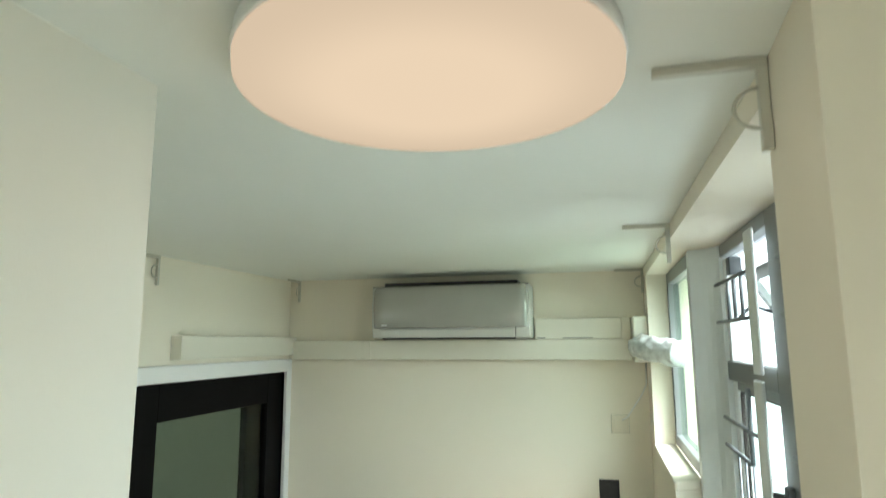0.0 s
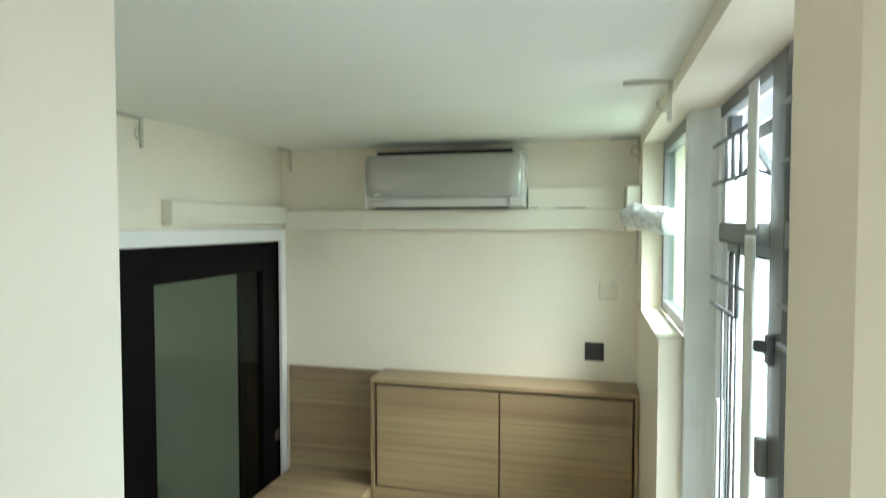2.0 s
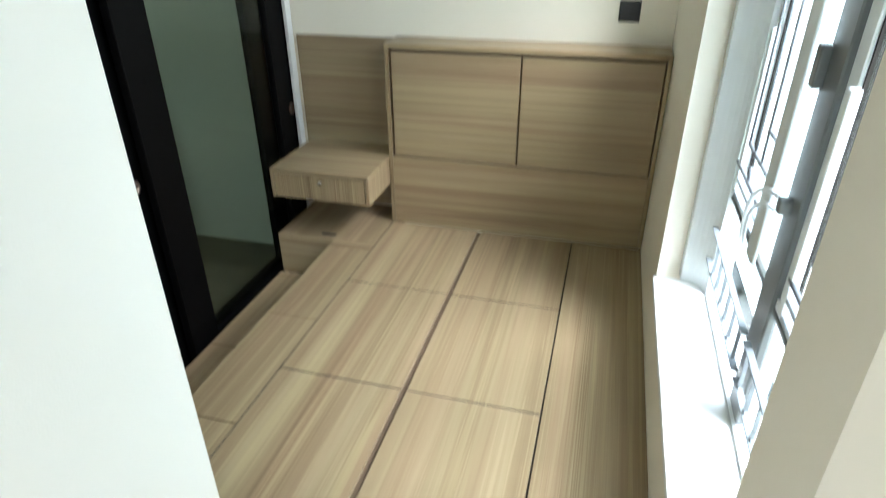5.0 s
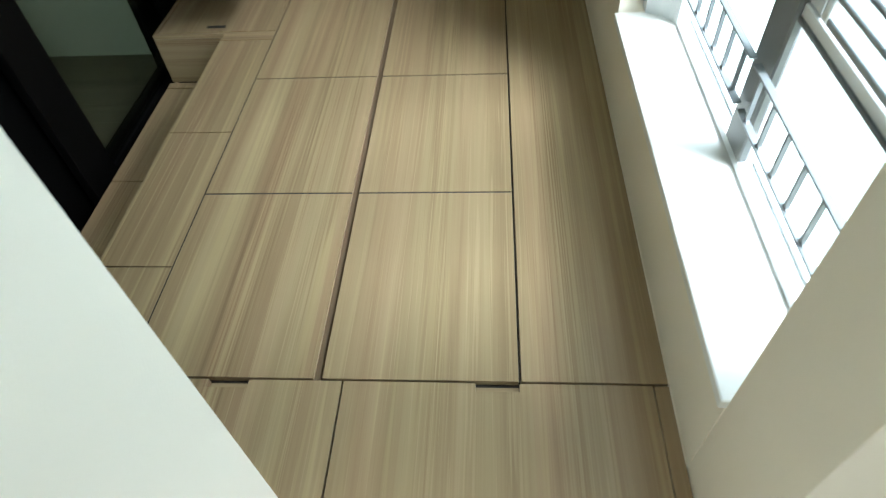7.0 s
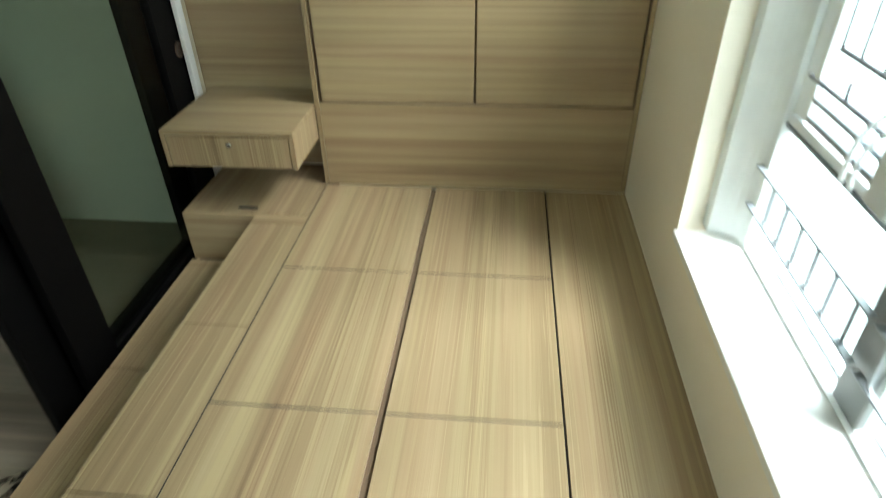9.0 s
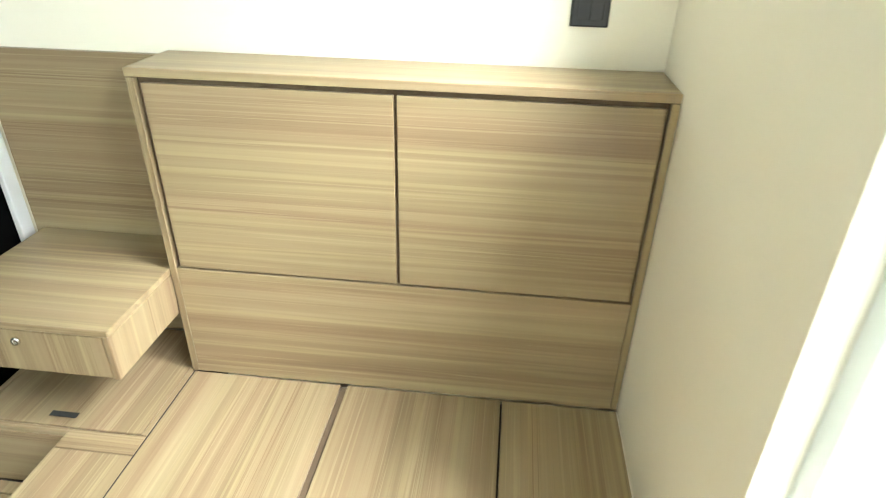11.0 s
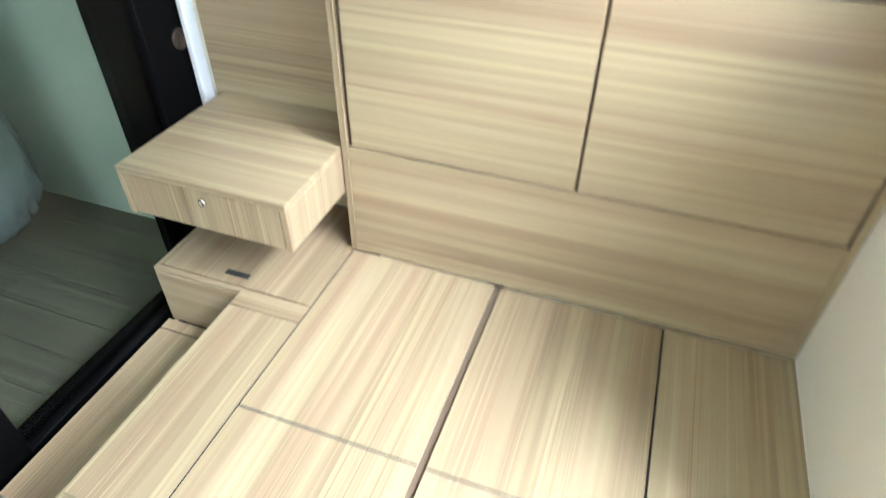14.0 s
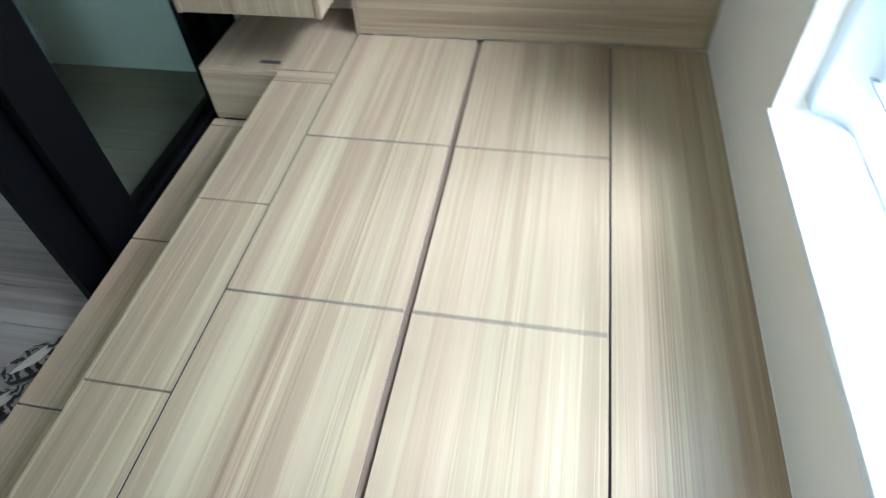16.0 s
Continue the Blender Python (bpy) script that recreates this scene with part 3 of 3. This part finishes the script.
slab("carcass", (-1.692, -1.183, -0.262, 0.18, ZS, ZP - 0.022), DARKGAP, locker, 0.0)
slab("front_board", (-1.700, -1.400, -0.282, -0.264, ZS + 0.001, ZP - 0.0195), WX, locker)
slab("front_edge", (-1.700, -1.400, -0.282, -0.266, ZP - 0.018, ZP), WX, locker, 0.002)
slab("side_edge", (-1.700, -1.685, -0.2655, 0.183, ZP - 0.018, ZP), WY, locker)
slab("side_edge", (-1.199, -1.184, -0.2655, 0.183, ZP - 0.018, ZP), WY, locker)
lid = slab("lid", (-1.683, -1.201, -0.262, 0.183, ZP - 0.019, ZP - 0.001), WY, locker)
slab("slot_pull", (-1.487, -1.408, -0.232, -0.212, ZP - 0.003, ZP + 0.0002), RUBBER, lid, 0.001, "dark slot pull")

# ---- headboard cabinet ----
hb = thing("headboard_cabinet", (-0.56, 0.10, ZP), "oak laminate headboard cabinet with two flush doors", "cabinet")
slab("carcass", (-1.166, 0.048, 0.013, YB - 0.003, 0.8105, 1.3225), BATTEN, hb, 0.0)
slab("side_panel", (-1.187, -1.168, -0.001, YB - 0.002, ZP, 1.326), WZ, hb)
slab("side_panel", (0.050, XW - 0.002, -0.001, YB - 0.002, ZP, 1.326), WZ, hb)
slab("top_panel", (-1.188, XW - 0.002, -0.003, YB - 0.002, 1.327, 1.348), WX, hb)
slab("lower_panel", (-1.1675, 0.0495, 0.0, 0.018, ZP, 0.809), WX, hb)
slab("cabinet_door", (-1.155, -0.5565, 0.002, 0.020, 0.8145, 1.313), WX, hb)
slab("cabinet_door", (-0.5485, 0.043, 0.002, 0.020, 0.8145, 1.313), WX, hb)

slab("side_backboard", (-1.722, -1.190, 0.186, YB - 0.001, ZP + 0.002, 1.338), WX, hb)

# ---- bedside drawer ----
ns = thing("bedside_drawer", (-1.44, -0.05, 0.657), "wall-hung oak laminate bedside drawer with a lock", "nightstand")
nx0, nx1, ny0, ny1 = -1.693, -1.190, -0.287, 0.184
slab("top_panel", (nx0, nx1, ny0, ny1, 0.785, 0.803), WX, ns, 0.002)
slab("side_panel", (nx0, nx0 + 0.017, ny0, ny1, 0.657, 0.7845), WZ, ns, 0.002)
slab("side_panel", (nx1 - 0.017, nx1, ny0, ny1, 0.657, 0.7845), WZ, ns, 0.002)
slab("bottom_panel", (nx0 + 0.0175, nx1 - 0.0175, ny0 + 0.022, ny1, 0.660, 0.674), WX, ns)
df = slab("drawer_front", (nx0 + 0.020, nx1 - 0.020, ny0 + 0.003, ny0 + 0.020, 0.659, 0.7815), WZ, ns)
m = Matrix.Translation((-1.437, ny0 + 0.003, 0.750)) @ Matrix.Rotation(radians(90), 4, "X")
bm = bmesh.new()
lathe(bm, [(0.0115, -0.002), (0.0115, 0.004), (0.0095, 0.0065), (0.006, 0.0065), (0.0055, 0.0045), (0.002, 0.0045)], m, 24)
box(bm, -1.4385, -1.4355, ny0 - 0.0085, ny0 - 0.001, 0.742, 0.758, 0.0005)
part("drawer_lock", bm, CHROME, df, "round chrome lock", True)

# ---- air conditioner ----
ac = thing("air_conditioner", (-0.84, YB, 2.175), "silver grey wall-mounted air conditioner under the ceiling", "air conditioner")
ax0, ax1, az0, az1 = -1.225, -0.448, 2.176, 2.436


def profile_x(bm, outline, x0, x1, bevel=0.0, segs=2):
    """A body along x over an outline of (y, z)."""
    a, b = ([bm.verts.new((x, y, z)) for y, z in outline] for x in (x0, x1))
    n = len(outline)
    caps = [bm.faces.new(a), bm.faces.new(b[::-1])]
    for i in range(n):
        bm.faces.new((a[i], b[i], b[(i + 1) % n], a[(i + 1) % n]))
    if bevel:
        bmesh.ops.bevel(bm, geom=list({e for f in caps for e in f.edges}), offset=bevel, segments=segs, profile=0.5, affect="EDGES")
    return bm


ac_body = part("body", profile_x(bmesh.new(), [(YB - 0.002, az1 - 0.006), (0.045, az1 - 0.004), (0.028, az1 - 0.012), (0.026, az0 + 0.05), (0.045, az0 + 0.008), (0.075, az0), (YB - 0.002, az0 + 0.004)], ax0, ax1, 0.006), AC_BODY, ac)
def ac_front(x0, x1):
    """The front panel, curved back at both ends."""
    bm = bmesh.new()
    outline = [(0.032, az1 - 0.004), (0.020, az1 - 0.009), (0.013, az1 - 0.020), (0.009, az1 - 0.10), (0.011, az0 + 0.056), (0.014, az0 + 0.0515), (0.032, az0 + 0.050)]
    rings = []
    for k in range(33):
        u = -1 + k / 16
        bend = max(0.0, (abs(u) - 0.86) / 0.14)
        rings.append([bm.verts.new((x0 + (x1 - x0) * (u + 1) / 2, y + 0.021 * bend ** 2 * (1 if i < 6 and i > 0 else 0.0), z)) for i, (y, z) in enumerate(outline)])
    n = len(outline)
    for p_, q_ in zip(rings, rings[1:]):
        for i in range(n):
            bm.faces.new((p_[i], q_[i], q_[(i + 1) % n], p_[(i + 1) % n]))
    bm.faces.new(rings[0])
    bm.faces.new(rings[-1][::-1])
    return bm


fp = part("front_panel", ac_front(ax0 + 0.002, ax1 - 0.004), AC_FRONT, ac, "glossy silver front panel", True)
part("air_flap", profile_x(bmesh.new(), [(0.020, az0 + 0.046), (0.016, az0 + 0.042), (0.036, az0 + 0.006), (0.044, az0 + 0.006)], ax0 + 0.05, ax1 - 0.075, 0.002), AC_BODY, ac)
slab("air_slot", (ax0 + 0.05, ax1 - 0.07, 0.046, 0.066, az0 - 0.002, az0 + 0.004), PLASTIC_BLACK, ac_body, 0.0)
slab("badge", (ax0 + 0.055, ax0 + 0.085, 0.0095, 0.0125, az0 + 0.062, az0 + 0.069), TRIM, fp, 0.0, "small pale badge")
slab("seam", (ax1 - 0.066, ax1 - 0.063, 0.0145, 0.022, az0 + 0.010, az0 + 0.050), PLASTIC_BLACK, ac, 0.0)
# black block added for the shadow between the unit and the ceiling
slab("top_shade_block", (ax0 + 0.05, ax1 - 0.06, 0.075, YB - 0.01, az1 - 0.0055, az1 + 0.017), PLASTIC_BLACK, ac_body, 0.0)

# ---- trunking ----
def trunking(dims, label):
    t = thing("cable_trunking", ((dims[0] + dims[1]) / 2, (dims[2] + dims[3]) / 2, dims[4]), label, "trunking", "trunking on the walls")
    x0, x1, y0, y1, z0, z1 = dims
    slab("cover", (x0, x1, y0, y1, z0, z1), TRUNK, t, 0.003)
    cx, cy = (x1 - x0, 0.0) if x1 - x0 > y1 - y0 else (0.0, y1 - y0)
    if cx:
        slab("joint_cover", (x0 + 0.40, x0 + 0.44, y0 - 0.0015, y1, z0 - 0.0015, z1 + 0.0005), TRUNK, t, 0.001)
    if cy:
        slab("end_cap", (x0 - 0.0015, x1 + 0.0015, y0 - 0.003, y0 + 0.012, z0 - 0.0015, z1 + 0.0015), TRUNK, t, 0.002)
    return t


trunking((XD + 0.001, -1.720, -0.735, YB - 0.002, 2.096, 2.190), "cream plastic trunking on the wall above the door")
trunking((-1.719, 0.004, 0.157, YB - 0.002, 2.073, 2.170), "cream plastic trunking along the back wall")
t = trunking((-0.440, 0.004, 0.160, YB - 0.002, 2.171, 2.270), "cream plastic trunking beside the air conditioner")
for a, b in ((-0.43, -0.39), (-0.31, -0.17)):
    slab("seam", (a, b, 0.1585, 0.1605, 2.176, 2.179), DARKGAP, t, 0.0)
bm = bmesh.new()
box(bm, 0.006, XW - 0.002, 0.02, YB - 0.002, 2.068, 2.268, 0.004)
tagged(solid("pipe_cover_box", bm, TRUNK), "cream plastic pipe cover box in the corner", "pipe cover")

# wrapped refrigerant pipe from the cover box out through the small window
bm = bmesh.new()
rng = random.Random(4)
path = [(0.026, 0.040, 2.136), (0.046, 0.004, 2.133), (0.076, -0.034, 2.127), (0.108, -0.072, 2.121), (0.140, -0.112, 2.114), (0.174, -0.153, 2.108)]
fine = []
for p, q in zip(path, path[1:]):
    fine += [tuple(a + (b - a) * k / 8 for a, b in zip(p, q)) for k in range(8)]
fine.append(path[-1])
tube(bm, fine, 0.053, 36)
for v in bm.verts:
    d = noise.noise(v.co * 24) * 0.012 + abs(noise.noise(v.co * 60)) * 0.010 - 0.003
    v.co += Vector((0, noise.noise(v.co * 40) * 0.008, d))
tagged(solid("wrapped_pipe", bm, FOIL, True), "pipe wrapped in crumpled clear plastic, out through the window", "pipe")


# ---- wall plates ----
def plate(name, x0, x1, z0, z1, material, label, rockers):
    t = thing(name, ((x0 + x1) / 2, YB, z0), label, "switch")
    # slab a little larger than the cover, coloured as its shadow outline
    slab("shadow_rim", (x0 - 0.0025, x1 + 0.0025, YB - 0.003, YB - 0.0005, z0 - 0.0025, z1 + 0.0025), DARKGAP if material is PLASTIC_BLACK else SHADOW_LINE, t, 0.0)
    cover = slab("cover", (x0, x1, YB - 0.011, YB - 0.001, z0, z1), material, t, 0.002)
    w = (x1 - x0) * 0.72 / rockers
    for i in range(rockers):
        a = (x0 + x1) / 2 + (i - rockers / 2) * w
        slab("rocker", (a + 0.001, a + w - 0.001, YB - 0.0135, YB - 0.0105, z0 + 0.014, z1 - 0.014), material, cover, 0.001)
    return t


plate("wall_socket", -0.167, -0.083, 1.447, 1.530, PLASTIC_BLACK, "black glossy wall socket above the headboard", 2)
plate("blank_wall_plate", -0.102, -0.025, 1.743, 1.822, PLATE, "cream blank wall plate with a thin wire", 1)
pts = [(-0.055, YB - 0.013, 1.80), (-0.03, YB - 0.02, 1.815), (0.0, YB - 0.02, 1.86), (0.035, YB - 0.016, 1.91), (0.060, YB - 0.012, 1.96), (0.064, YB - 0.012, 2.07)]
tagged(solid("thin_wire", tube(bmesh.new(), pts, 0.0032, 8), TRIM, True), "thin white wire up to the pipe cover", "wire")


# ---- net brackets along the ceiling ----
def bracket(x, y, into, lie, label):
    """A white angle bracket on wall and ceiling; into points away from the wall, lie says along which axis."""
    t = thing("ceiling_bracket", (x, y, ZC - 0.11), label, "bracket", "brackets along the ceiling")
    w = 0.006
    if lie == "x":
        slab("arm", (min(x, x + into * 0.13), max(x, x + into * 0.13), y - w, y + w, ZC - 0.012, ZC - 0.001), BRACKET, t, 0.001)
        leg = slab("leg", (min(x, x + into * 0.012), max(x, x + into * 0.012), y - w, y + w, ZC - 0.115, ZC - 0.0125), BRACKET, t, 0.001)
        pts = [(x + into * (0.012 + 0.028 * math.sin(a)), y, ZC - 0.062 + 0.025 * math.cos(a)) for a in (math.pi * k / 10 for k in range(11))]
    else:
        slab("arm", (x - w, x + w, min(y, y + into * 0.13), max(y, y + into * 0.13), ZC - 0.012, ZC - 0.001), BRACKET, t, 0.001)
        leg = slab("leg", (x - w, x + w, min(y, y + into * 0.012), max(y, y + into * 0.012), ZC - 0.115, ZC - 0.0125), BRACKET, t, 0.001)
        pts = [(x, y + into * (0.012 + 0.028 * math.sin(a)), ZC - 0.062 + 0.025 * math.cos(a)) for a in (math.pi * k / 10 for k in range(11))]
    part("hook", tube(bmesh.new(), pts, 0.0025, 8), BRACKET, leg, "", True)


for y in (-2.045, -0.985):
    bracket(XW - 0.001, y, -1, "x", "white angle bracket over the window")
bracket(XW - 0.001, 0.13, -1, "x", "white angle bracket in the window corner")
bracket(XD + 0.008, -0.84, -1, "y", "white angle bracket over the door")
bracket(-1.712, YB - 0.001, -1, "y", "cream angle bracket in the door corner")

# ---- ceiling lamp ----
lamp = thing("ceiling_lamp", (-0.305, -2.150, 2.46), "round flat ceiling lamp, lit warm, with a white rim", "lamp")
m = Matrix.Translation((-0.318, -2.150, 0))
rim = part("rim", lathe(bmesh.new(), [(0.205, ZC - 0.001), (0.221, ZC - 0.004), (0.224, 2.470), (0.2235, 2.4665), (0.2215, 2.4655), (0.19, 2.475)], m, 96), TRIM, lamp, "white plastic rim", True)
part("diffuser", lathe(bmesh.new(), [(0.2205, 2.449), (0.2215, 2.4645), (0.217, 2.4615), (0.16, 2.459), (0.08, 2.4575), (0.01, 2.457)], m, 96), LAMP, rim, "warm glowing diffuser", True)

# ---- neighbouring room ----
bag = bmesh.new()
prof = [(0.02, 0.0), (0.24, 0.0), (0.33, 0.05), (0.37, 0.16), (0.375, 0.30), (0.355, 0.55), (0.32, 0.82), (0.27, 1.08), (0.19, 1.26), (0.08, 1.36), (0.01, 1.38)]
lathe(bag, prof, Matrix.Translation((-3.12, -0.03, 0.002)), 64)
bmesh.ops.subdivide_edges(bag, edges=bag.edges, cuts=2, use_grid_fill=True)
for v in bag.verts:
    k = min(1, v.co.z / 0.08)
    c = Vector((v.co.x + 3.12, v.co.y + 0.03, 0))
    if c.length > 1e-4:
        a_ = math.atan2(c.y, c.x)
        crease = 1 - abs(noise.noise(Vector((4.2 * math.cos(a_), 4.2 * math.sin(a_), v.co.z * 0.9 + 3)))) * 2
        ruck = abs(noise.noise(v.co * Vector((20, 20, 9)))) * max(0.0, 1 - v.co.z / 0.55)
        v.co += c.normalized() * k * (0.010 * crease ** 3 + 0.036 * ruck + 0.02 * noise.noise(v.co * 3))
tagged(solid("wrapped_bundle", bag, BAG, True), "large bundle wrapped in cloudy plastic on the floor", "bundle")


def slipper(x, y, turn):
    t = thing("slipper", (x, y, 0), "beige and black patterned slip-on slipper by the step", "slipper", "pair of slippers")
    m = Matrix.Translation((x, y, 0)) @ Matrix.Rotation(radians(turn), 4, "Z")
    n = 36

    def ring(grow, z, dip=0.0):
        return [m @ Vector(((0.118 + grow) * math.cos(a), (0.043 + grow) * math.sin(a) * (1 + 0.18 * math.cos(a)), z + dip * (math.cos(a) - 1)))
                for a in (2 * math.pi * k / n for k in range(n))]

    def shell(rings):
        bm = bmesh.new()
        made = [[bm.verts.new(p) for p in r] for r in rings]
        for p, q in zip(made, made[1:]):
            for k in range(n):
                bm.faces.new((p[k], p[(k + 1) % n], q[(k + 1) % n], q[k]))
        return bm, made

    bm, made = shell([ring(-0.004, 0.001), ring(0.0, 0.004), ring(0.0, 0.018), ring(-0.004, 0.021)])
    bm.faces.new(made[0][::-1])
    bm.faces.new(made[-1])
    part("sole", bm, RUBBER, t)
    bm, made = shell([ring(-0.009, 0.0215), ring(-0.011, 0.024)])
    bm.faces.new(made[0][::-1])
    bm.faces.new(made[-1])
    part("insole", bm, INSOLE, t, "pale beige insole")
    # upper: a low wall round the heel that closes over the toe
    bm = bmesh.new()
    rows_ = []
    for i in range(7):
        u = i / 6
        row = []
        for k in range(n):
            a = 2 * math.pi * k / n
            toe = max(0.0, math.cos(a) + 0.15) / 1.15
            inward = u * (0.006 + 0.030 * toe)
            z = 0.020 + u * (0.030 + 0.006 * toe) - (0.012 * toe * u * u)
            row.append(bm.verts.new(m @ Vector(((0.116 - inward * (1 + 1.6 * toe)) * math.cos(a), (0.042 - inward) * math.sin(a) * (1 + 0.18 * math.cos(a)), z))))
        rows_.append(row)
    for p, q in zip(rows_, rows_[1:]):
        for k in range(n):
            bm.faces.new((p[k], p[(k + 1) % n], q[(k + 1) % n], q[k]))
    bmesh.ops.solidify(bm, geom=bm.faces[:], thickness=0.003)
    part("upper", bm, SNAKE, t, "beige and black striped upper", True)


INSOLE = mat("pale beige lining", (0.42, 0.36, 0.26), 0.7, var=0.08, scale=20, bump=0.2)
SNAKE = mat("beige patterned cloth", (0.40, 0.345, 0.26), 0.6, var=0.06, scale=30, bump=0.3)
sn, sl = SNAKE.node_tree.nodes, SNAKE.node_tree.links
stripe, ramp, mix_ = sn.new("ShaderNodeTexWave"), sn.new("ShaderNodeValToRGB"), sn.new("ShaderNodeMix")
stripe.inputs["Scale"].default_value, stripe.inputs["Distortion"].default_value, stripe.inputs["Detail Scale"].default_value = 15, 9, 1.6
ramp.color_ramp.elements[0].position, ramp.color_ramp.elements[1].position = 0.42, 0.62
mix_.data_type, mix_.blend_type = "RGBA", "MIX"
base_in = sn["Principled BSDF"].inputs["Base Color"]
sl.new(sn["Texture Coordinate"].outputs["Object"], stripe.inputs["Vector"])
sl.new(stripe.outputs["Color"], ramp.inputs[0])
sl.new(ramp.outputs[0], mix_.inputs["Factor"])
sl.new(base_in.links[0].from_socket, mix_.inputs["B"])
mix_.inputs["A"].default_value = (0.045, 0.038, 0.03, 1)
sl.new(mix_.outputs["Result"], base_in)
slipper(-1.925, -1.265, 55)
slipper(-1.945, -1.430, 48)

# ---- floor boards of the neighbouring room ----
y = 0.345
rng = random.Random(7)
while y > -2.16:
    x = -3.75 - rng.random() * 0.8
    while x < -1.90:
        L = 1.2
        slab("plank", (max(x, -4.79), min(x + L - 0.002, -1.887), max(y - 0.148, -2.162), y, -0.012, 0.0), FLOORW, floor, 0.0008)
        x += L
    y -= 0.150
